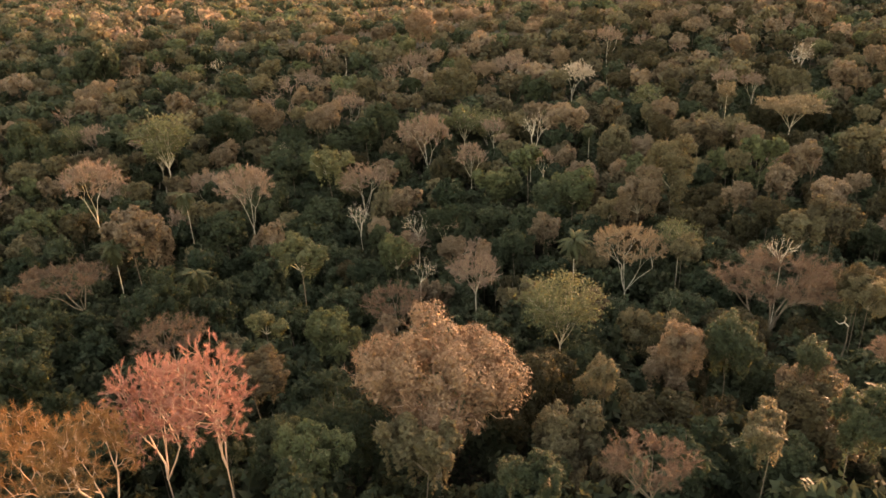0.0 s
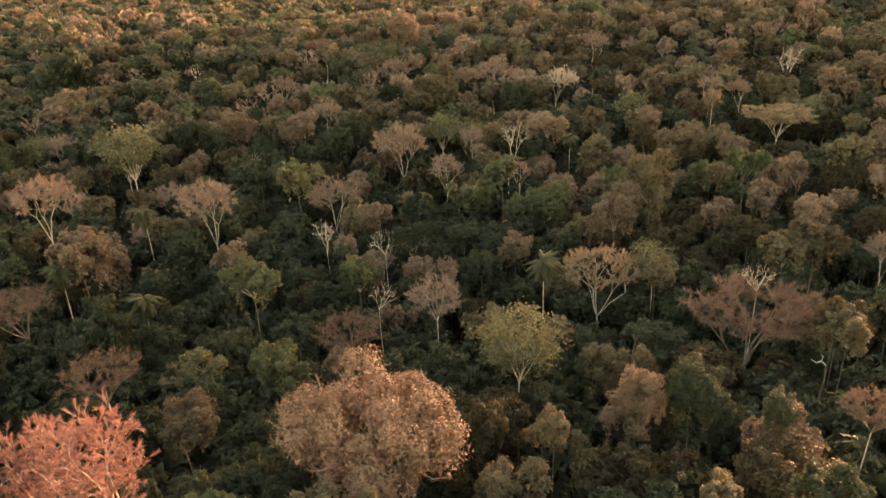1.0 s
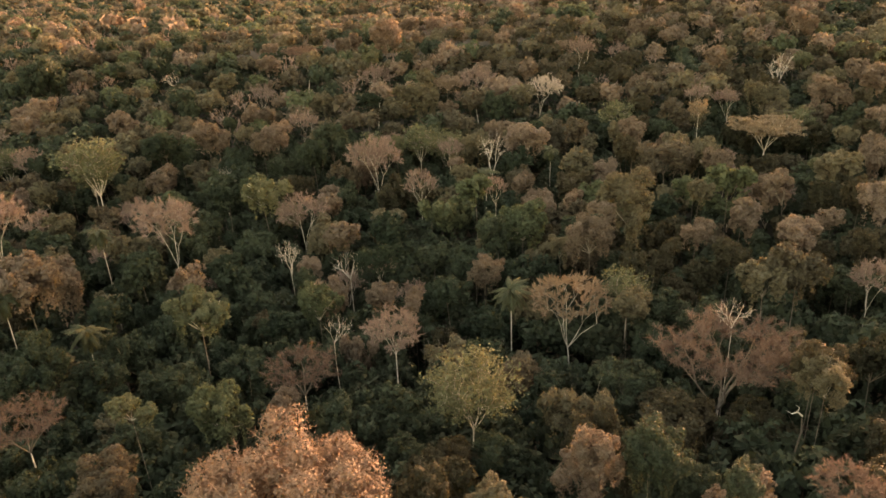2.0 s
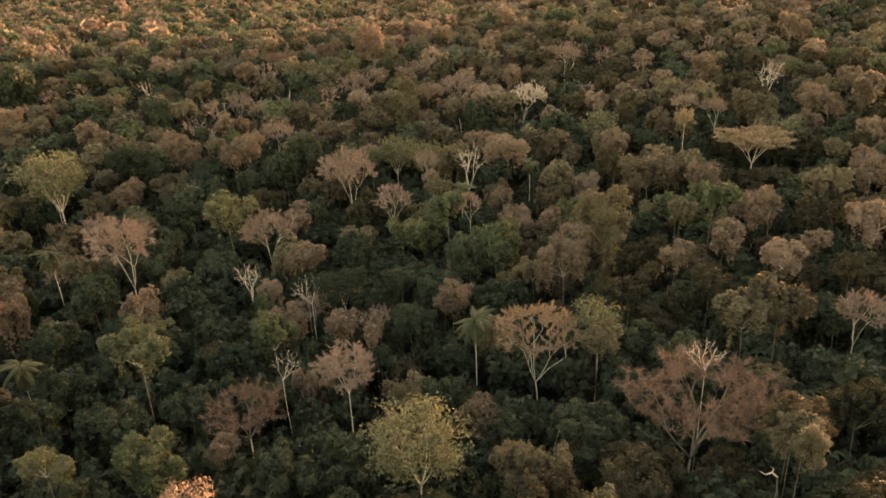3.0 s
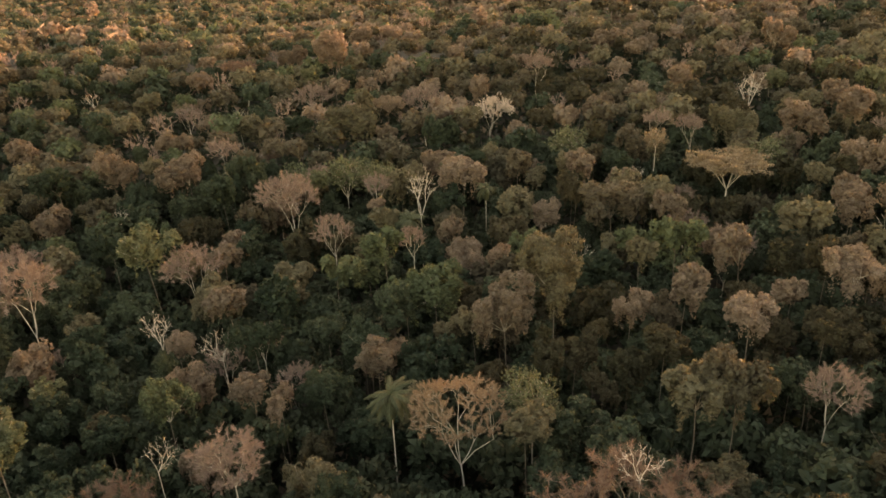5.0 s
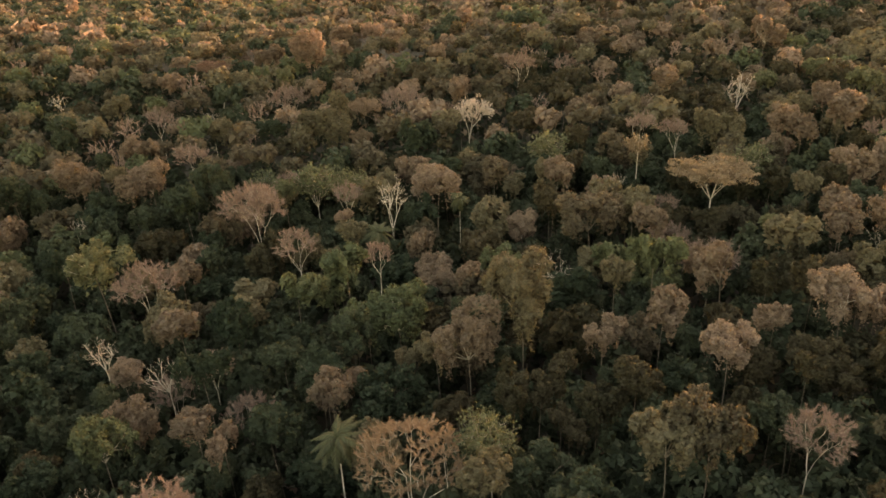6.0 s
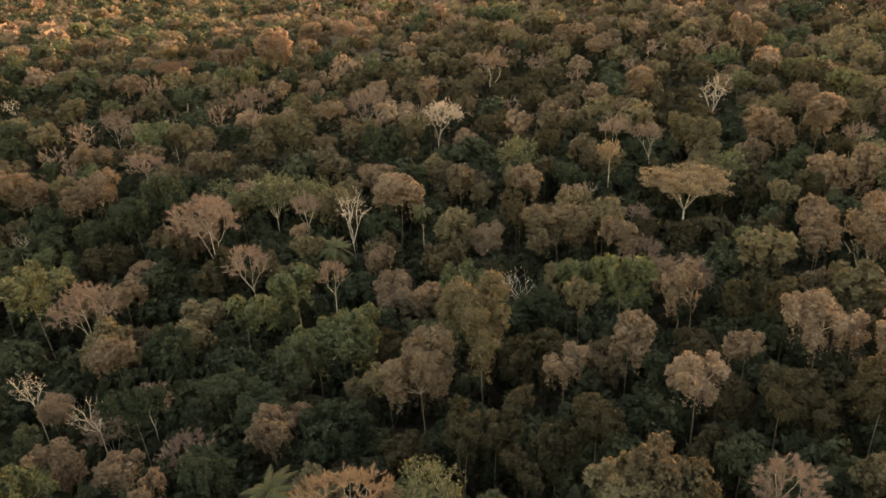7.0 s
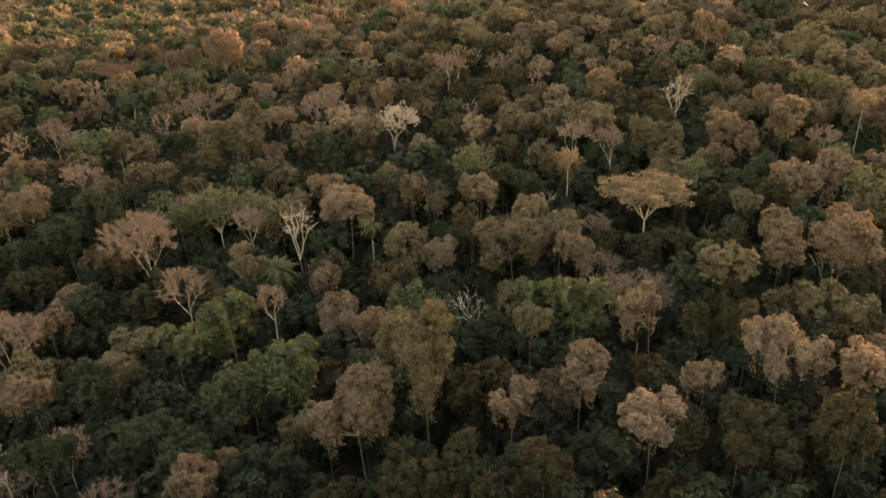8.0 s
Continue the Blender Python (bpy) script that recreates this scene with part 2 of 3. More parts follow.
def twigs(rng, tips, n, long, wide, stray=0.65):
    pick = rng.integers(0, len(tips), n)
    a = np.array([t[0] for t in tips])[pick]
    b = np.array([t[1] for t in tips])[pick]
    f = rng.uniform(0.1, 1.05, n)[:, None]
    p = a + (b - a) * f
    d = unit(unit(b - a) + stray * rng.normal(size=(n, 3)) + (0, 0, 0.25))
    side = unit(np.cross(d, rng.normal(size=(n, 3))))
    l = (long * rng.uniform(0.5, 1.4, n))[:, None]
    return np.stack([p - side * wide, p + side * wide, p + d * l], 1)


# rise, sink, hollow, twig ends, limb radius, bark, twigs, their length, fork
TWIGS = {
    "bare": (2.7, -0.12, 0.58, 190, 0.044, PALE_BARK, 2.6, 0.40, 0.40),
    "domed": (3.1, -0.62, 0.50, 300, 0.042, PALE_BARK, 3.4, 0.34, 0.66),
    "white": (3.2, 0.00, 0.74, 170, 0.062, PALE_BARK, 1.5, 0.40, 0.40),
    "rust": (0.62, -0.70, 0.55, 240, 0.065, DARK_BARK, 1.9, 0.36, 0.66),
    "coral": (4.4, -0.92, 0.30, 340, 0.080, CORAL_BARK, 4.6, 0.38, 0.34),
    "amber": (3.6, -0.40, 0.40, 220, 0.085, CORAL_BARK, 1.8, 0.42, 0.36),
    "umbrella": (2.1, -0.22, 0.84, 420, 0.040, PALE_BARK, 4.6, 0.22, 0.42),
    "spire": (5.6, -0.30, 0.30, 80, 0.100, PALE_BARK, 0.35, 0.34, 0.22),
    "dead": (3.4, -0.20, 0.50, 56, 0.055, PALE_BARK, 0.10, 0.30, 0.55),
}
# rise, sink, fork, limb radius, leafy ends, leaf, flatness of the sprays
SPRAYS = {
    "parasol": (0.75, -0.75, 0.72, 0.038, 120, "parasol", 0.12),
    "slender": (3.2, -0.30, 0.72, 0.065, 45, "parasol", 0.9),
    "airy": (2.7, -0.85, 0.56, 0.05, 170, "lime", 0.8),
}
# rise, fullness, hanging sprays, raggedness
HEADS = {
    "evergreen": (3.5, 0.95, 0.28, 0.12),
    "olive": (3.5, 0.90, 0.26, 0.18),
    "umber": (3.4, 0.85, 0.30, 0.22),
    "russet": (3.5, 0.90, 0.32, 0.18),
    "lime": (3.1, 0.85, 0.15, 0.20),
    "glade": (3.3, 0.90, 0.20, 0.18),
    "dry": (3.3, 0.85, 0.24, 0.22),
    "pale": (3.2, 0.9, 0.06, 0.30),
}
MADE = {}


def model(kind, detail, form):
    """The parts of one tree of its kind, as (part name, mesh): detail 0 is far, 1 is near, 2 is nearest."""
    key = (kind, detail, form)
    if key in MADE:
        return MADE[key]
    rng = np.random.default_rng(sum(map(ord, kind)) * 131 + detail * 17 + form)
    n = (1500, 3700, 8000)[detail]
    size = (0.36, 0.222, 0.152)[detail]
    parts = []
    if kind in HEADS:
        rise = HEADS[kind][0] * rng.uniform(0.85, 1.18)
        c, r = heads(rng, rise)
        buds, girths = knobbly(rng, c, r)
        wood, fork = stem(rng, MID - rise * 1.0, 0.10, 0.5)
        bark = DARK_BARK if kind in ("evergreen", "umber", "russet") else BARK if kind in ("olive", "dry") else PALE_BARK
        # Every trunk is dark: shade under the crown, put into the bark colour.
        parts.append(("trunk", tubes("trunk", wood, DARK_BARK)))
        for t in c[rng.permutation(len(c))[:7 if detail else 0]]:
            bend = fork + (t - fork) * 0.5 + rng.normal(0, 0.3, 3) + (0, 0, 0.25)
            sprig = bend + (t - bend) * 0.6 + rng.normal(0, 0.7, 3)
            parts.append(("limb", tubes("limb", [(fork, bend, 0.065, 0.05), (bend, t, 0.05, 0.03), (bend, sprig, 0.042, 0.02), (t, t + (t - bend) * 0.45 + (0, 0, 0.5), 0.035, 0.012), (sprig, sprig + (sprig - fork) * 0.3 + rng.normal(0, 0.4, 3), 0.025, 0.01)], bark, 4)))
        n = int(n * HEADS[kind][1])
        hung = drapes(rng, c, r, int(n * HEADS[kind][2]), size)
        parts.append(("crown", soup("crown", np.concatenate([foliage(rng, buds, girths, n, size, ragged=HEADS[kind][3]), hung]), [LEAF[kind]])))
    elif kind == "blush":
        c, r = knobbly(rng, *lobes(rng, 34, 2.2, -0.8, (0.12, 0.27)), 3, (0.3, 0.6))
        wood, fork = stem(rng, MID - 2.8, 0.22)
        limbs, tips = ramify(rng, fork, 5, 190, 0.075, MID - 0.6, 2.3, 0.75, -0.5)
        parts.append(("trunk", tubes("trunk", wood, BARK)))
        parts += [("limb", tubes("limb", pieces, CORAL_BARK, 4)) for pieces in limbs if pieces]
        mass = foliage(rng, c, r, 20000, 0.062, core=0.3, ragged=0.5, slim=0.3)
        parts.append(("crown", soup("crown", np.concatenate([mass, twigs(rng, tips, 9000, 0.32, 0.013, 1.0)]), [LEAF[kind]])))
    elif kind in TWIGS:
        rise, sink, hollow, ends, thick, bark, bushy, long, fork_at = TWIGS[kind]
        rise *= rng.uniform(0.92, 1.08)
        wood, fork = stem(rng, MID * fork_at * rng.uniform(0.9, 1.1), 0.085 if kind == "coral" else 0.11, 0.5, 6)
        count = int(ends * (0.45, 0.75, 1.0)[detail])
        limbs, tips = ramify(rng, fork, int(rng.integers(3, 6)), count, thick, MID - (1 + sink) / 2 * rise, rise, hollow, sink)
        parts.append(("trunk", tubes("trunk", wood, PALE_BARK if kind == "rust" else bark)))
        parts += [("limb", tubes("limb", pieces, bark, 4)) for pieces in limbs if pieces]
        if bushy:
            parts.append(("crown", soup("crown", twigs(rng, tips, int(n * bushy), long * (1.5, 1.15, 1.0)[detail], (0.045, 0.024, 0.028 if kind == "white" else 0.015)[detail], {"rust": 1.4, "amber": 1.1, "coral": 0.4, "umbrella": 1.2, "domed": 1.0}.get(kind, 0.7)), [LEAF[{"domed": "bare", "dead": "white", "spire": "white"}.get(kind, kind)]])))
    elif kind in SPRAYS:
        rise, sink, fork_at, thick, ends, leaf, squash = SPRAYS[kind]
        wood, fork = stem(rng, MID * fork_at, 0.12, 0.2, 5)
        limbs, tips = ramify(rng, fork, 4 if kind == "slender" else 7, int(ends * (0.6, 0.85, 1.0)[detail]), thick, MID - (1 + sink) / 2 * rise, rise, 0.5, sink)
        parts.append(("trunk", tubes("trunk", wood, PALE_BARK)))
        parts += [("limb", tubes("limb", pieces, PALE_BARK, 4)) for pieces in limbs if pieces]
        k = int(n * 0.62)
        at = np.array([t[1] for t in tips])
        if kind == "parasol":  # flat pads of leaves, one above the other
            pads = at[at[:, 2] > MID - 1.1]
            wide = rng.uniform(0.45, 0.85, len(pads))
            k = int(n * 1.3)
            pick = rng.integers(0, len(pads), k)
            w, f = rng.uniform(0, 6.283, k), wide[pick] * rng.uniform(0, 1, k) ** 0.5
            p = pads[pick] + np.stack([f * np.cos(w), f * np.sin(w), rng.normal(0, 0.06, k) - 0.22 * f**2], 1)
            sprays = [triangles(p, rng.normal(size=(k, 3)) * 0.5 + (0, 0, 0.9), size * 0.75, rng)]
        else:
            pick = rng.integers(0, len(tips), k)
            p = at[pick] + rng.normal(0, 0.42, (k, 3)) * (1, 1, squash)
            sprays = [triangles(p, rng.normal(size=(k, 3)) + (0, 0, 0.8), size * 0.85, rng), twigs(rng, tips, n // 4, 0.5, 0.026)]
        parts.append(("crown", soup("crown", np.concatenate(sprays), [LEAF[leaf]])))
    elif kind == "palm":
        wood, top = stem(rng, MID, 0.17, 0.5, 7)
        parts.append(("trunk", tubes("trunk", wood, PALE_BARK, 7)))
        f = np.linspace(0, 1, 26)
        spine = np.stack([RADIUS * 0.92 * f**0.9, 0 * f, 1.7 * f - 5.8 * f**2.0], 1)
        leaflets = []
        for i in range(1, 25):
            along = unit(spine[i + 1] - spine[i - 1])
            for side in (-1, 1):
                reach = 1.3 * math.sin(math.pi * (0.12 + 0.85 * f[i])) + 0.15
                tip = spine[i] + reach * (0.75 * side * np.array([0, 1.0, 0]) + 0.45 * along + np.array([0, 0, -0.55]))
                leaflets.append([spine[i] - along * 0.19, spine[i] + along * 0.19, tip])
        rachis = [[spine[i] + (0, -0.05, 0), spine[i] + (0, 0.05, 0), spine[i + 1]] for i in range(25)]
        frond = soup("frond", np.array(leaflets + rachis), [LEAF["palm"]])
        for i in range(30):
            parts.append(("frond", frond, Matrix.Translation(top) @ pose(0, 0, 0, 0, 25 * (i % 5) - 58 + rng.normal(0, 6), 137.5 * i) @ Matrix.Scale(rng.uniform(0.85, 1.1), 4)))
    MADE[key] = fork[2] if kind != "palm" else MID, parts
    return MADE[key]


NAMES = {"evergreen": "evergreen_tree", "olive": "canopy_tree", "lime": "light_leaved_tree", "dry": "dry_leaved_tree", "umber": "dusky_tree", "russet": "russet_tree", "pale": "pale_leaved_tree", "bare": "bare_tree",
         "coral": "coral_tree", "amber": "amber_tree", "blush": "blush_tree", "domed": "bare_tree", "white": "white_twigged_tree", "rust": "rusty_twigged_tree", "parasol": "umbrella_tree", "airy": "feathery_tree", "glade": "soft_leaved_tree", "umbrella": "umbrella_tree", "palm": "palm_tree", "dead": "dead_tree", "spire": "bare_tree", "slender": "slender_tree"}
LABELS = {"evergreen": "dark green broadleaf tree with a dense rounded crown",
          "olive": "olive-brown broadleaf tree with a lumpy crown",
          "lime": "yellow-green broadleaf tree with a bright airy crown",
          "dry": "rusty brown tree with dry leaves on its crown",
          "umber": "dusky brown-green tree hung with creepers",
          "russet": "dark russet-green tree with a dense sagging crown",
          "pale": "pale tan tree with a soft dry crown",
          "bare": "leafless pinkish-grey tree with pale forking limbs and fine twigs",
          "coral": "tall leafless tree with coral-pink twigs in evening light",
          "amber": "amber-orange tree with a feathery crown in evening light",
          "blush": "broad dome-shaped tree of fine pinkish-tan twigs lit orange on top",
          "domed": "leafless tree with a round head of brownish twigs",
          "white": "leafless tree with whitish twigs fanning from pale limbs",
          "rust": "spreading tree of rusty brown twigs on grey limbs",
          "parasol": "flat-topped tree with layered olive-tan foliage on pale limbs",
          "airy": "open-crowned olive tree with feathery leaves on pale limbs",
          "glade": "soft green tree with a rounded crown on pale forking limbs",
          "umbrella": "umbrella-shaped tree with a flat tan crown on pale limbs",
          "palm": "green palm with drooping feathery fronds on a slim pale trunk",
          "dead": "dead white tree with bare crooked limbs",
          "spire": "tall narrow leafless tree with whitish steep limbs",
          "slender": "slender tall tree with a pale trunk and small crown"}
FORMS = {"evergreen": 8, "olive": 6, "dry": 5, "umber": 6, "russet": 6, "bare": 5, "pale": 3, "lime": 3, "airy": 3}
PLANTED = []
SHRINK, TWIGGY = 0.81, ("blush", *TWIGS, *SPRAYS)
pick_form = random.Random(5)


def plant(kind, x, y, middle, radius, tall=None):
    """A tree whose crown, of that radius, has its middle at that height; tall: how high for its width."""
    z = ground_level(x, y)
    away = math.hypot(x - 15, y - 20)
    detail = 0 if y < 18 else 2 if away < 46 else 1 if away < 88 else 0
    tree = new(NAMES[kind], None)
    tree.empty_display_size = 0.5
    if radius > 4.6 and y > 18:
        detail = min(2, detail + 1)  # larger crowns hold more leaves
    if kind in ("parasol", "umbrella", "domed", "pale", "dead", "white", "spire"):
        detail = 2
    fork, parts = model(kind, detail, pick_form.randrange(FORMS.get(kind, 2)))
    wide, mid = (0.97 if kind in TWIGGY else SHRINK) * radius / RADIUS, middle - z
    drawn = pick_form.uniform(0.9, 1.25)
    high = tall or 1.0 if kind in TWIGGY or kind == "palm" else tall or drawn
    broad = 1.0 if kind in TWIGGY or kind == "palm" else pick_form.uniform(0.84, 1.18)
    crown = Matrix.Translation((0, 0, mid)) @ Matrix.Diagonal((wide * broad, wide / broad, wide * high, 1)) @ Matrix.Translation((0, 0, -MID))
    stretch = max(0.15, (mid + (fork - MID) * wide * high) / fork)
    for name, mesh, *where in parts:
        part = new(name, mesh)
        part.parent = tree
        part.matrix_basis = Matrix.Diagonal((wide, wide, stretch, 1)) if name == "trunk" else crown @ where[0] if where else crown
    tree.matrix_basis = pose(x, y, z, 0, 0, pick_form.uniform(0, 360))
    tagged(tree, LABELS[kind], "tree", "forest trees")
    PLANTED.append((x, y, radius, kind))
    return tree


# ---- trees that stand out, one by one ----
plant("evergreen", 24.2, 32.1, 33.7, 2.3)
plant("rust", 12.2, 32.8, 30.6, 3.2)
plant("dry", 28.8, 44.3, 27.0, 3.5)
plant("dry", 20.3, 48.8, 28.6, 2.3)
plant("dry", 20.2, 50.7, 25.5, 3.1)
plant("dry", -5.6, 69.8, 19.5, 1.9)
plant("dry", 7.4, 89.9, 20.2, 2.6)
plant("dry", 76.4, 93.8, 27.2, 2.9)
plant("dry", 3.2, 94.5, 18.9, 3.1)
plant("dry", -42.6, 94.6, 24.0, 6.2)
plant("dry", 17.0, 97.0, 19.8, 3.0)
plant("dry", 64.2, 98.2, 24.7, 2.4)
plant("dry", 46.7, 99.5, 23.7, 3.4)
plant("dry", 18.7, 100.8, 18.3, 2.2)
plant("dry", 53.9, 101.8, 24.6, 3.5)
plant("dry", -25.6, 104.1, 16.9, 3.4)
plant("dry", -43.7, 104.8, 19.4, 5.6)
plant("dry", 62.9, 110.6, 25.5, 5.2)
plant("dry", -3.7, 112.9, 20.4, 3.2)
plant("dry", 89.1, 115.6, 27.9, 4.9)
plant("dry", 82.6, 117.2, 27.1, 2.9)
plant("dry", 33.5, 117.4, 22.6, 2.1)
plant("dry", 85.9, 122.7, 26.6, 4.5)
plant("dry", 60.2, 126.2, 25.2, 3.3)
plant("dry", -8.3, 129.7, 19.5, 3.4)
plant("dry", 27.6, 132.9, 20.4, 2.9)
plant("dry", 97.2, 136.1, 29.3, 7.3)
plant("dry", 52.0, 148.6, 25.5, 4.0)
plant("dry", 100.7, 150.4, 33.5, 4.5)
plant("dry", 95.1, 151.7, 30.0, 3.5)
plant("dry", 90.9, 152.3, 26.2, 3.3)
plant("dry", 93.5, 156.0, 29.9, 3.9)
plant("dry", -24.1, 157.0, 24.6, 3.3)
plant("dry", 46.4, 164.9, 19.2, 3.3)
plant("dry", -37.2, 165.4, 24.4, 5.1)
plant("dry", 79.0, 176.8, 34.8, 3.7)
plant("dry", -60.9, 177.5, 25.6, 4.3)
plant("dry", -30.3, 177.6, 25.6, 3.1)
plant("dry", -26.6, 178.2, 25.6, 3.0)
plant("dry", 16.1, 180.5, 24.4, 2.9)
plant("dry", 63.5, 183.3, 27.6, 4.3)
plant("dry", 38.1, 193.7, 31.1, 3.7)
plant("dry", 112.1, 203.3, 38.8, 5.2)
plant("dry", -34.2, 219.7, 31.6, 4.4)
plant("dry", 34.1, 226.6, 34.3, 4.4)
plant("dry", 75.8, 228.7, 36.2, 3.9)
plant("dry", 0.3, 231.8, 36.3, 5.4)
plant("dry", -12.3, 239.7, 34.7, 5.1)
plant("dry", 49.6, 250.9, 32.4, 4.2)
plant("dry", 6.2, 258.8, 36.9, 4.4)
plant("dry", 45.8, 279.5, 38.0, 4.0)
plant("dry", -102.9, 332.2, 31.5, 6.3)
plant("dead", -0.9, 79.3, 22.7, 2.1)
plant("dead", -1.7, 102.0, 20.1, 3.0)
plant("dead", -31.1, 149.8, 20.1, 2.3)
plant("dead", 62.3, 151.3, 21.9, 2.6)
plant("dead", -21.0, 203.6, 25.2, 2.8)
plant("dead", -59.9, 212.8, 29.8, 3.2)
plant("evergreen", 5.7, 29.8, 32.9, 1.6)
plant("evergreen", 3.9, 30.0, 32.8, 1.4)
plant("olive", -1.6, 37.0, 29.1, 3.8)
plant("glade", -8.4, 37.2, 29.3, 3.0)
plant("evergreen", -15.3, 41.1, 27.2, 2.4)
plant("evergreen", 27.6, 43.2, 30.6, 1.6)
plant("evergreen", -31.1, 47.4, 26.2, 2.2)
plant("evergreen", 24.0, 48.1, 29.1, 2.7)
plant("evergreen", -40.7, 59.7, 23.4, 4.5)
plant("evergreen", 26.4, 63.0, 22.9, 3.4)
plant("evergreen", -46.3, 73.2, 21.2, 4.2)
plant("evergreen", -33.3, 75.7, 22.2, 4.7)
plant("evergreen", 8.4, 84.2, 20.0, 1.4)
plant("evergreen", -27.6, 85.9, 16.5, 4.0)
plant("russet", 61.9, 86.8, 26.2, 1.7)
plant("russet", 70.7, 86.8, 27.2, 3.3)
plant("russet", 43.6, 89.7, 21.9, 3.4)
plant("russet", 47.4, 90.1, 24.1, 2.9)
plant("evergreen", 12.2, 91.4, 20.0, 3.0)
plant("russet", 35.3, 91.4, 23.4, 2.9)
plant("glade", -5.0, 91.7, 19.5, 3.5)
plant("russet", 38.3, 92.2, 21.6, 3.1)
plant("russet", 40.9, 93.5, 23.1, 2.0)
plant("evergreen", -33.6, 95.1, 18.6, 4.4)
plant("evergreen", -7.9, 100.1, 18.6, 2.1)
plant("evergreen", 16.0, 100.6, 19.3, 3.8)
plant("evergreen", 2.5, 101.8, 20.7, 3.4)
plant("evergreen", 14.7, 103.4, 19.0, 3.0)
plant("russet", 71.8, 104.2, 26.1, 2.8)
plant("russet", 67.1, 105.9, 25.6, 2.3)
plant("evergreen", -32.7, 106.2, 18.8, 3.8)
plant("evergreen", 18.9, 106.5, 21.5, 3.3)
plant("evergreen", 10.1, 107.0, 18.3, 3.2)
plant("evergreen", -21.7, 109.6, 16.6, 3.2)
plant("glade", 20.5, 109.8, 22.4, 3.1)
plant("glade", 24.1, 110.5, 21.4, 4.8)
plant("glade", 56.2, 112.2, 26.9, 3.6)
plant("evergreen", 3.5, 112.4, 20.6, 3.8)
plant("glade", 11.0, 120.8, 20.6, 4.2)
plant("evergreen", -26.5, 132.9, 20.6, 3.3)
plant("russet", 47.9, 136.5, 24.5, 2.5)
plant("russet", 48.3, 141.2, 23.7, 3.2)
plant("evergreen", -83.2, 148.5, 22.8, 7.0)
plant("evergreen", -13.1, 151.9, 23.4, 4.0)
plant("evergreen", -45.5, 156.6, 24.5, 4.7)
plant("evergreen", -41.5, 157.8, 22.5, 3.3)
plant("russet", 86.6, 165.7, 28.9, 3.8)
plant("evergreen", -34.6, 172.4, 25.6, 2.8)
plant("russet", 55.1, 172.4, 23.2, 4.1)
plant("evergreen", 27.7, 175.6, 26.1, 4.5)
plant("russet", 50.5, 181.3, 26.0, 3.9)
plant("evergreen", -47.6, 185.5, 25.8, 3.3)
plant("evergreen", -4.0, 187.5, 25.4, 3.9)
plant("russet", 68.6, 193.1, 28.2, 4.1)
plant("russet", 61.6, 195.3, 28.4, 3.8)
plant("russet", 54.9, 201.3, 27.5, 4.2)
plant("evergreen", -91.7, 206.6, 32.0, 8.1)
plant("russet", 30.3, 211.6, 30.2, 4.0)
plant("evergreen", 5.7, 214.3, 31.0, 4.4)
plant("evergreen", -19.1, 227.7, 29.8, 3.6)
plant("evergreen", -97.7, 266.2, 28.4, 6.0)
plant("coral", -14.8, 38.1, 33.3, 3.7)
plant("coral", -19.4, 40.2, 31.4, 3.7)
plant("palm", -31.1, 84.6, 20.5, 2.5)
plant("palm", 19.0, 85.1, 22.2, 2.6)
plant("palm", -44.2, 91.5, 21.8, 2.6)
plant("palm", -40.7, 112.2, 22.0, 2.5)
plant("palm", 20.7, 135.5, 20.8, 2.8)
plant("palm", 33.7, 142.4, 23.1, 2.1)
plant("slender", 65.6, 150.6, 28.2, 2.6)
plant("slender", 115.4, 152.9, 32.8, 2.6)
plant("spire", 94.0, 176.0, 32.0, 3.6)
plant("olive", 19.4, 32.9, 32.2, 2.4)
plant("olive", 12.9, 45.6, 28.8, 1.8)
plant("olive", 13.5, 48.0, 25.5, 2.2)
plant("olive", 39.9, 56.1, 28.5, 2.4)
plant("russet", 40.6, 58.2, 28.3, 2.5)
plant("russet", 41.4, 59.7, 27.9, 2.3)
plant("olive", 31.3, 78.5, 24.2, 2.7)
plant("umber", 49.4, 79.1, 26.6, 3.9)
plant("olive", 45.6, 79.4, 26.0, 4.4)
plant("dry", 32.3, 99.9, 23.7, 4.7, 1.0)
plant("olive", 28.3, 102.4, 20.8, 3.2)
plant("olive", 38.5, 104.6, 26.8, 5.3, 1.1)
plant("olive", 80.2, 104.7, 27.2, 3.8)
plant("olive", 50.6, 109.3, 25.0, 2.6)
plant("olive", 75.6, 116.8, 26.0, 4.6)
plant("umber", 53.2, 132.2, 24.3, 6.0, 0.8)
plant("olive", 38.7, 138.0, 21.1, 4.1)
plant("olive", 39.2, 141.5, 21.0, 3.5)
plant("olive", 9.0, 184.1, 27.3, 5.8)
plant("olive", 11.0, 191.7, 29.6, 3.1)
plant("olive", -14.6, 193.6, 24.6, 5.1)
plant("olive", -44.3, 208.1, 28.4, 4.5)
plant("blush", -0.1, 45.3, 29.4, 6.9)
plant("bare", -53.7, 109.3, 27.4, 5.6)
plant("bare", -31.0, 114.2, 23.9, 6.0)
plant("bare", 21.4, 124.1, 23.1, 2.5)
plant("bare", -12.0, 126.3, 20.2, 5.2)
plant("bare", 8.8, 132.6, 22.0, 3.6)
plant("bare", -0.1, 145.7, 24.1, 6.4)
plant("bare", 15.2, 151.3, 22.8, 3.1)
plant("bare", -18.0, 174.6, 24.7, 4.1)
plant("bare", 25.0, 199.3, 28.1, 5.9)
plant("bare", -33.3, 203.7, 26.4, 3.9)
plant("bare", 53.3, 204.5, 34.4, 4.3)
plant("bare", -2.6, 205.0, 29.1, 5.8)
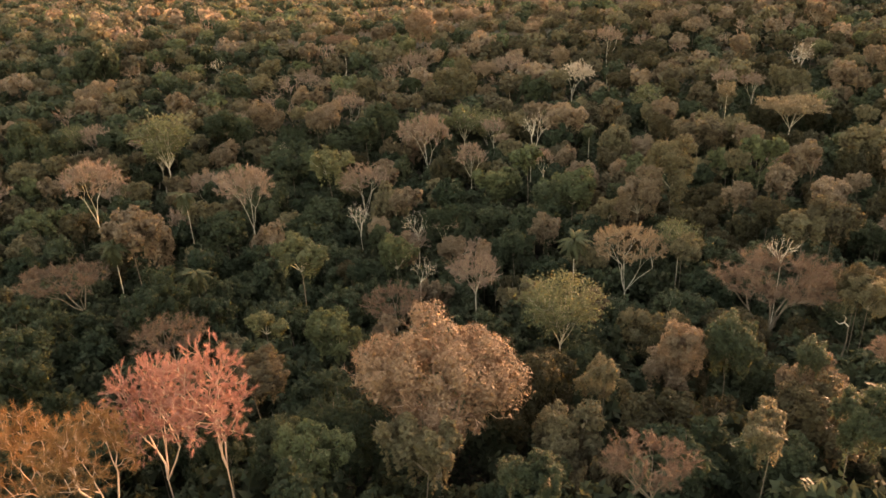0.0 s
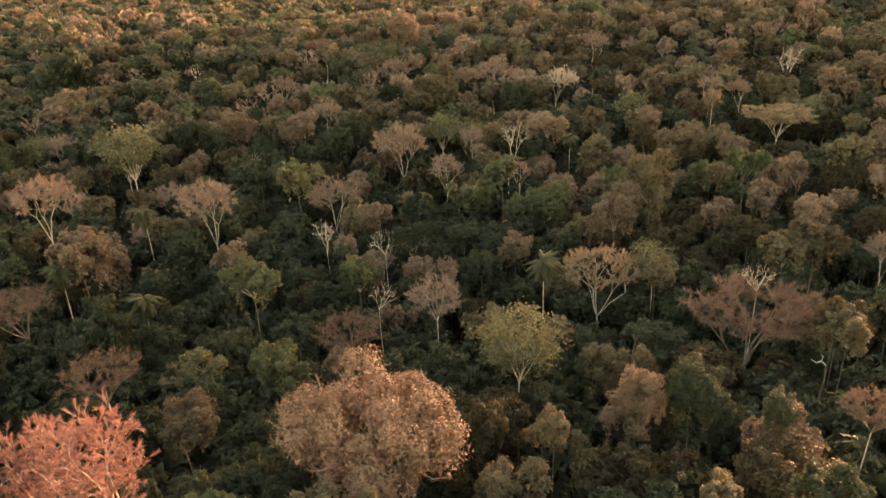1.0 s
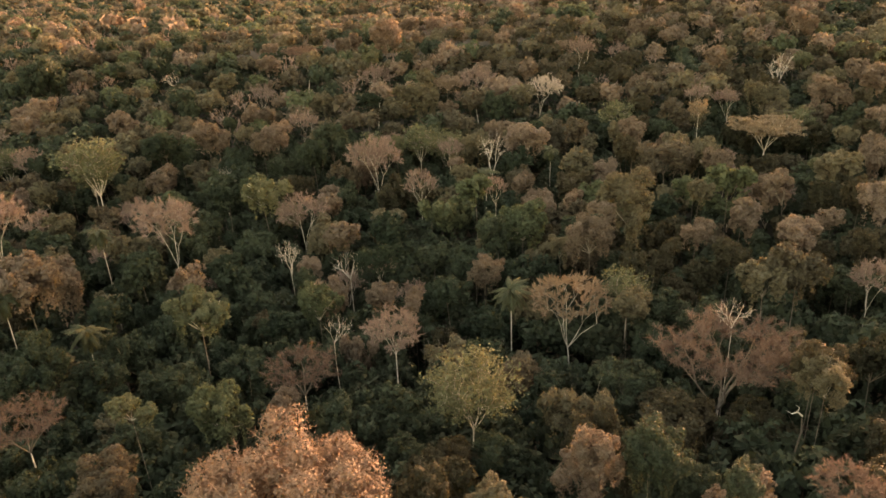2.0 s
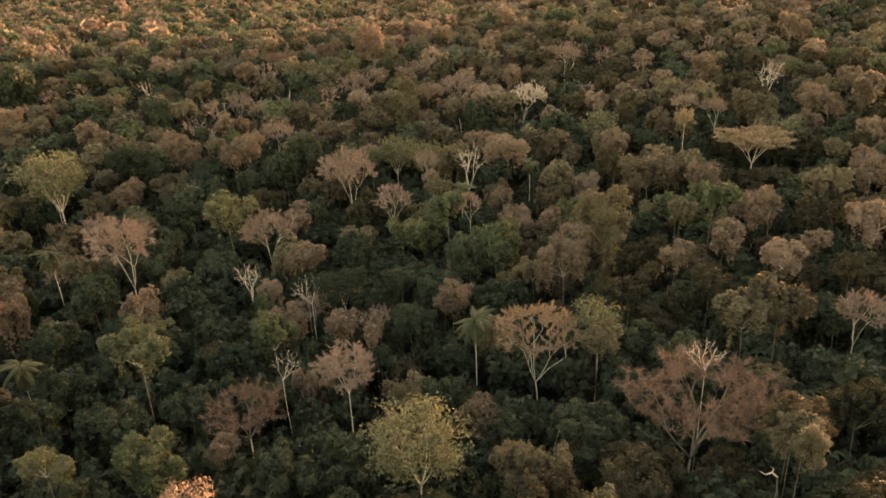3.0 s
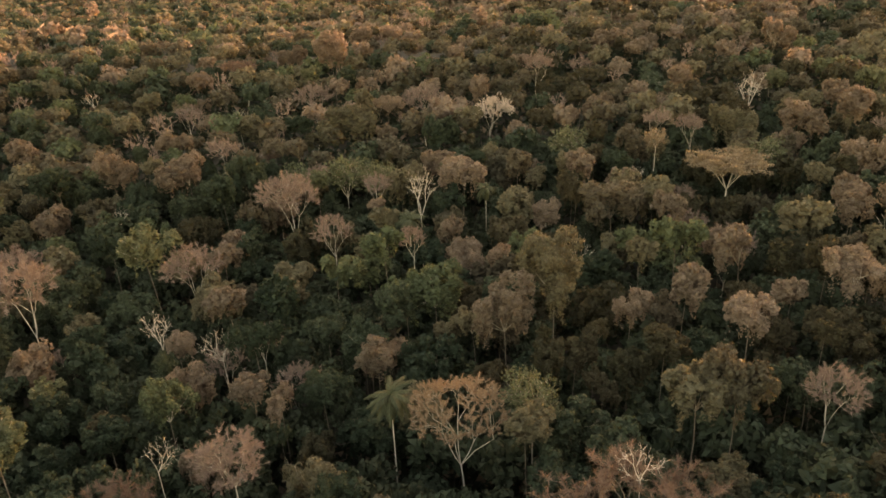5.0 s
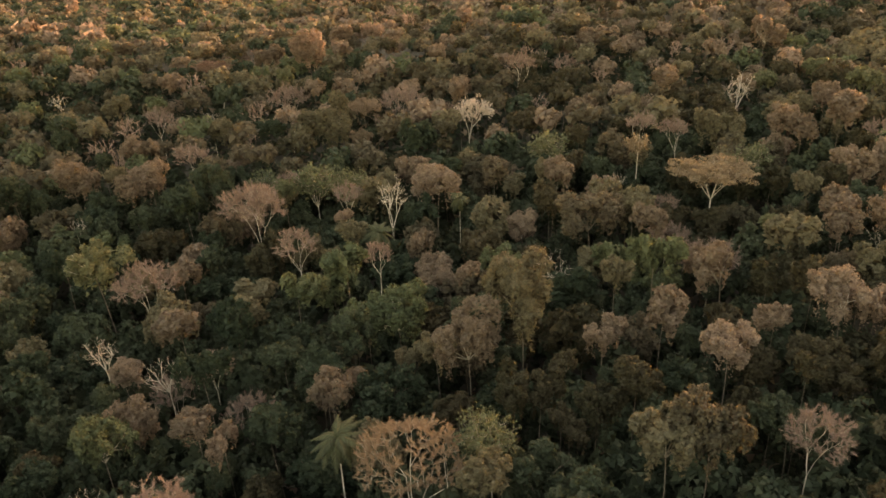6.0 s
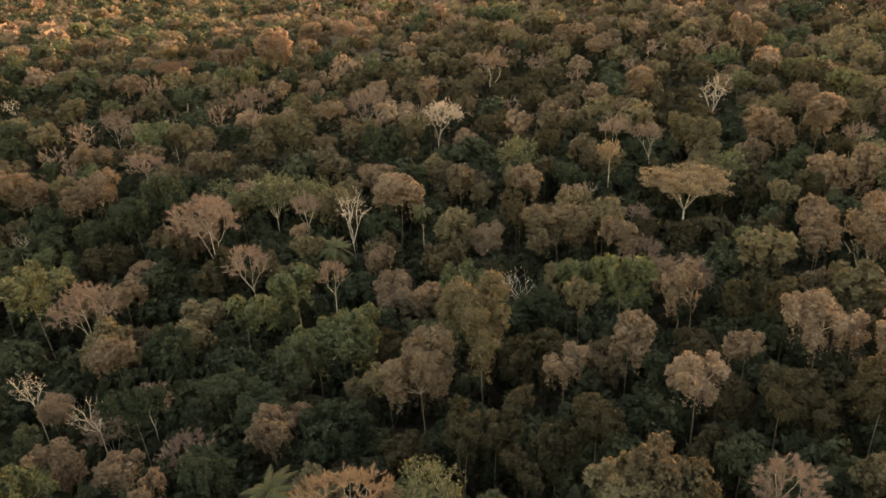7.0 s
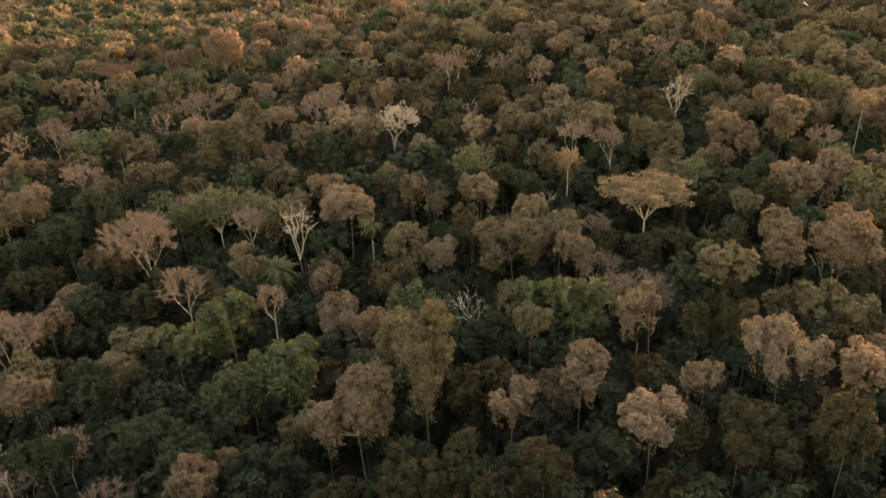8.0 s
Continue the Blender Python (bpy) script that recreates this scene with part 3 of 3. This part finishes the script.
plant("bare", 66.8, 217.6, 30.9, 4.1)
plant("amber", -20.9, 34.1, 32.8, 3.6)
plant("amber", -29.8, 40.3, 27.9, 4.7)
plant("pale", 57.4, 93.3, 25.5, 4.4, 0.9)
plant("russet", 56.2, 87.6, 20.4, 3.7)
plant("evergreen", 60.0, 88.2, 20.0, 3.4)
plant("pale", 72.6, 99.0, 26.8, 5.0, 1.05)
plant("russet", 71.6, 93.4, 21.8, 3.9)
plant("russet", 76.0, 94.6, 21.4, 3.7)
plant("pale", 30.2, 150.6, 25.0, 7.0, 0.85)
plant("bare", 75.6, 160.4, 28.4, 3.4)
plant("pale", -21.8, 162.0, 24.5, 4.9)
plant("bare", 70.2, 163.2, 29.2, 3.2)
plant("pale", -84.6, 184.7, 28.0, 5.8)
plant("pale", 16.5, 190.8, 28.6, 3.4)
plant("pale", 90.7, 240.0, 36.1, 4.5)
plant("pale", 55.8, 261.6, 35.7, 3.7)
plant("pale", 15.6, 267.2, 35.4, 5.0)
plant("umbrella", 25.5, 82.2, 23.5, 5.0)
plant("lime", -16.9, 62.6, 24.7, 2.4)
plant("lime", -21.5, 98.9, 17.1, 2.4)
plant("lime", 76.9, 124.8, 23.6, 1.8)
plant("lime", -17.9, 126.5, 23.6, 5.2)
plant("lime", 4.2, 152.7, 23.5, 2.4)
plant("lime", 115.2, 169.0, 34.1, 4.2)
plant("lime", 100.8, 179.6, 32.1, 3.2)
plant("lime", 113.4, 180.9, 34.2, 3.9)
plant("lime", -4.0, 216.3, 32.6, 3.7)
plant("airy", 12.7, 61.2, 26.2, 4.4)
plant("russet", 10.8, 57.0, 22.0, 3.5)
plant("evergreen", 14.6, 57.2, 21.8, 3.6)
plant("glade", -11.3, 67.5, 20.9, 3.7)
plant("airy", 32.3, 83.3, 23.3, 3.0)
plant("airy", -54.6, 144.4, 25.3, 6.5)
plant("airy", 8.8, 157.3, 23.0, 4.6)
plant("dead", 37.6, 67.6, 28.4, 2.1)
plant("bare", 58.4, 78.5, 25.7, 3.2)
plant("bare", 2.3, 106.4, 18.1, 2.8)
plant("umber", -15.9, 53.7, 25.0, 3.6)
plant("domed", 5.3, 78.1, 22.5, 3.7)
plant("lime", -16.9, 81.3, 24.0, 4.9, 0.9)
plant("evergreen", -17.6, 76.6, 18.4, 3.4)
plant("glade", 17.2, 118.5, 25.2, 3.8)
plant("parasol", 73.1, 137.3, 27.5, 6.8)
plant("russet", 71.6, 132.0, 22.0, 3.8)
plant("umber", 76.2, 132.8, 21.4, 3.4)
plant("russet", 66.4, 134.0, 20.8, 3.5)
plant("rust", 32.7, 41.3, 31.6, 2.4)
plant("rust", -26.7, 62.5, 24.2, 4.3)
plant("rust", 37.0, 65.6, 25.9, 7.4)
plant("russet", 33.4, 60.6, 20.9, 3.4)
plant("russet", 38.2, 60.4, 21.2, 3.6)
plant("evergreen", 42.0, 62.4, 21.6, 3.2)
plant("rust", -4.5, 75.3, 20.1, 4.6)
plant("rust", -48.1, 84.2, 21.2, 6.3)
plant("rust", -25.7, 229.8, 33.0, 6.2)
plant("spire", -11.5, 108.5, 19.4, 2.2)
plant("pale", 15.6, 139.4, 22.6, 2.0, 1.0)
plant("spire", 23.2, 145.0, 24.4, 3.4)
plant("white", 40.3, 186.0, 27.9, 5.2)
plant("russet", 50.0, 64.3, 24.4, 3.6)



def snag(label, trunk_bark, *limbs):
    """A dead pole, each limb a row of (x, y, z) with its thickness at the start; the first is the trunk."""
    base = limbs[0][1][0]
    tree = new("dead_tree", None)
    tree.empty_display_size = 0.5
    tree.matrix_basis = Matrix.Translation(base)
    for i, (thick, line) in enumerate(limbs):
        n = len(line) - 1
        pieces = [(np.subtract(p, base), np.subtract(q, base), thick * (1 - 0.7 * j / n), thick * (1 - 0.7 * (j + 1) / n)) for j, (p, q) in enumerate(zip(line, line[1:]))]
        wood = new("limb" if i else "trunk", tubes("limb" if i else "trunk", pieces, PALE_BARK if i else trunk_bark, 6))
        wood.parent = tree
    tagged(tree, label, "tree", "forest trees")


low_a, low_b = ground_level(38.6, 56.4) - 0.5, ground_level(47.5, 164.3) - 0.5
snag("dead tree with one white crooked bare branch", DARK_BARK,
     (0.13, [(38.6, 56.4, low_a), (38.5, 56.2, 19.0), (38.7, 55.9, 23.4), (38.4, 55.7, 25.1)]),
     (0.075, [(38.4, 55.7, 25.1), (37.9, 55.6, 25.6), (37.5, 55.65, 25.4), (36.9, 55.5, 25.9)]),
     (0.05, [(37.9, 55.6, 25.6), (37.8, 55.3, 26.2), (37.4, 55.2, 26.6)]))
snag("leaning pale dead trunk above the crowns", PALE_BARK,
     (0.34, [(47.5, 164.3, low_b), (46.6, 165.6, (low_b + 17.1) / 2), (45.5, 167.2, 17.1), (43.4, 170.2, 21.3)]),
     (0.12, [(45.0, 167.9, 18.1), (45.6, 168.6, 20.1)]))

# ---- the rest of the forest ----
CELL = 12.0
TAKEN = {}


def note(x, y, r):
    TAKEN.setdefault((int(x // CELL), int(y // CELL)), []).append((x, y, r))


def room(x, y, r, close=0.62):
    i, j = int(x // CELL), int(y // CELL)
    return all((x - a) ** 2 + (y - b) ** 2 > (close * (r + s)) ** 2 for di in (-1, 0, 1) for dj in (-1, 0, 1) for a, b, s in TAKEN.get((i + di, j + dj), ()))


for x, y, r, kind in PLANTED:
    note(x, y, r)
    if kind in TWIGGY and kind not in ("parasol", "dead") or kind == "palm":
        note(x - 0.8, y - 0.9 * r - 2.0, 2.2 if y < 130 else 3.0)  # a gap on the valley's side of it
    if kind in ("bare", "spire", "domed", "white", "umbrella", "slender", "palm") and y < 160:
        note(x - 1.4, y - 0.9 * r - 6.0, 1.4)
for x, y in ((39.0, 176.5), (37.5, 171.0)):
    note(x, y, 3.2)  # a hollow before the whitish tree
for x, y in ((93.0, 169.0), (92.0, 163.0), (22.4, 139.0)):
    note(x, y, 2.6)  # hollows before the narrow bare trees
for x, y in ((35.5, 52.0), (33.0, 48.3), (31.0, 45.4)):
    note(x, y, 1.8)  # open space before the white dead tree
dice = random.Random(11)
NEAR_END, FAR_END = 168.0, 640.0


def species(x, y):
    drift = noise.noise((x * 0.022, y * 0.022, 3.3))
    dale = min(1.0, max(0.0, (y - 65) / 90))  # nearer woods denser and greener; darker kinds put valley shade into the colour
    # Browner to the right: the warm haze there is put into the kinds.
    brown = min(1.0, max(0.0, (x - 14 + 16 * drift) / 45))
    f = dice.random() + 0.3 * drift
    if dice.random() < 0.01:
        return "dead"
    if y > NEAR_END:  # the far rise is drier; paler kinds put its haze into the colour
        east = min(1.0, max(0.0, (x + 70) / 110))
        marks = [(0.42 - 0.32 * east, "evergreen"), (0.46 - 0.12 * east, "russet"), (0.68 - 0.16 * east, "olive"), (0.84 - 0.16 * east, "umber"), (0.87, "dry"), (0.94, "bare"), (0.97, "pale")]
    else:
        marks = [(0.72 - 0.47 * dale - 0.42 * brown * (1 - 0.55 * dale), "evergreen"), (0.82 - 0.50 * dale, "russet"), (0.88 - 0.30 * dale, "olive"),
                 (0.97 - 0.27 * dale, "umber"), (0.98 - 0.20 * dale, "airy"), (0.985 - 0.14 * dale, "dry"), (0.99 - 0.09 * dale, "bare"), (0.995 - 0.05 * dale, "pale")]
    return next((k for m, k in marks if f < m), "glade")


far_trees = []
for _ in range(52000):
    y = math.sqrt(dice.uniform(0.0, (FAR_END + 40) ** 2)) - 40
    x = dice.uniform(-0.74 * max(y, 30) - 16, 0.74 * max(y, 45) + 24)
    r = min(6.5, max(2.6, dice.gauss(4.1, 0.8)))
    if not room(x, y, r):
        continue
    note(x, y, r)
    middle = canopy_level(x, y) - (4.6 - 2.2 * min(1.0, max(0.0, (y - 85) / 70))) + dice.gauss(0, 1.3)
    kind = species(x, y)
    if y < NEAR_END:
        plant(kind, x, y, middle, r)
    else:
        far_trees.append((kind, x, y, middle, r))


def understorey():
    """Young trees in the shade between the tall ones."""
    TAKEN.clear()
    for x, y, r, kind in PLANTED:
        note(x, y, 0.8 * r)
    low, rng = random.Random(29), np.random.default_rng(30)
    shapes = [foliage(rng, *lobes(rng, 13, 3.0, -0.5, (0.24, 0.42)), 300, 0.52, core=0.3) for _ in range(4)]
    chunks, index = [], []
    for _ in range(11000):
        y = math.sqrt(low.uniform(0, 200.0**2)) - 22
        x = low.uniform(-0.66 * max(y, 30) - 12, 0.66 * max(y, 45) + 20)
        r = low.uniform(1.7, 2.7)
        if room(x, y, r, 0.56):
            note(x, y, r)
            w, wide = low.uniform(0, 6.283), r * 1.25 / RADIUS
            turn = wide * np.array([[math.cos(w), -math.sin(w), 0], [math.sin(w), math.cos(w), 0], [0, 0, 1.2]])
            s = low.choice(shapes)
            chunks.append((s - (0, 0, MID)) @ turn.T + (x, y, canopy_level(x, y) - low.uniform(6.0, 9.5)))
            index.append(np.full(len(s), int(low.random() < 0.5)))
    me = soup("understorey", np.concatenate(chunks), [LEAF["evergreen"], LEAF["shrub"]], np.concatenate(index))
    tagged(new("understorey", me), "dark green young trees in the shade between taller trunks", "undergrowth", kind="stuff")


understorey()


def far_woods():
    """The woods beyond, each tree a lumpy crown of loose leaf sprays."""
    rng = np.random.default_rng(8)
    order = ["evergreen", "russet", "olive", "umber", "dry", "pale", "bare", "glade"]
    shapes = {}
    for kind in order:
        for far in (0, 1):
            for form in range(4):
                if kind == "bare":
                    limbs, tips = ramify(rng, np.array([0, 0, 5.0]), 4, 26, 0.12, MID, 3.0)
                    wood = np.array([[a - (0.1, 0, 0), a + (0.1, 0, 0), b] for pieces in limbs for a, b, w, _ in pieces if w > 0.03])
                    shapes[kind, far, form] = np.concatenate([wood, twigs(rng, tips, 170, 1.0, 0.13)])
                else:
                    c, r = lobes(rng, int(rng.integers(8, 14)), 3.3, sink=-0.1)
                    shapes[kind, far, form] = foliage(rng, c, r, 90 if far else 300, 1.05 if far else 0.6, core=0.1)
    chunks, index = [], []
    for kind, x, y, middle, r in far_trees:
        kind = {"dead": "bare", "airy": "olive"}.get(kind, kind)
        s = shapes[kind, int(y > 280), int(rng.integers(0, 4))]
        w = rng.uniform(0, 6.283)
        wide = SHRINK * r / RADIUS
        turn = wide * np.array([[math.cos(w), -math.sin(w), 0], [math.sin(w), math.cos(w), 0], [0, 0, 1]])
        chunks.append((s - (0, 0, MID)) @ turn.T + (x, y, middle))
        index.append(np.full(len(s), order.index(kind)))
    me = soup("far_woods", np.concatenate(chunks), [LEAF[k] for k in order], np.concatenate(index))
    return tagged(new("far_woods", me), "distant mixed forest canopy of green, brown and bare crowns", "forest", kind="stuff")


far_woods()


def undergrowth():
    """Saplings, vines and shrubs between the trunks."""
    rng = np.random.default_rng(21)
    n = 150000
    y = np.where(rng.uniform(size=n) < 0.45, np.sqrt(rng.uniform(15.0**2, 100.0**2, n)), np.sqrt(rng.uniform(10.0**2, 300.0**2, n)))
    y = y - 25 * (rng.uniform(size=n) < 0.2)
    x = rng.uniform(-0.74 * np.maximum(y, 30) - 16, 0.74 * np.maximum(y, 30) + 24)
    lift = np.array([ground_level(a, b) for a, b in zip(x, y)])
    bump = np.array([max(0.0, noise.noise((a * 0.16, b * 0.16, 9.0)) + 0.25) for a, b in zip(x, y)])
    p = np.stack([x, y, lift + 0.2 + bump * rng.uniform(0, 4.5, n)], 1)
    me = soup("undergrowth", triangles(p, rng.normal(size=(n, 3)) + (0, 0, 1.0), 0.15 + np.maximum(y, 10) * 0.0045, rng), [LEAF["shrub"], LEAF["dry"]], (rng.uniform(size=n) < 0.1).astype(int))
    return tagged(new("undergrowth", me), "dark green shrubs and saplings under the trees", "undergrowth", kind="stuff")


undergrowth()
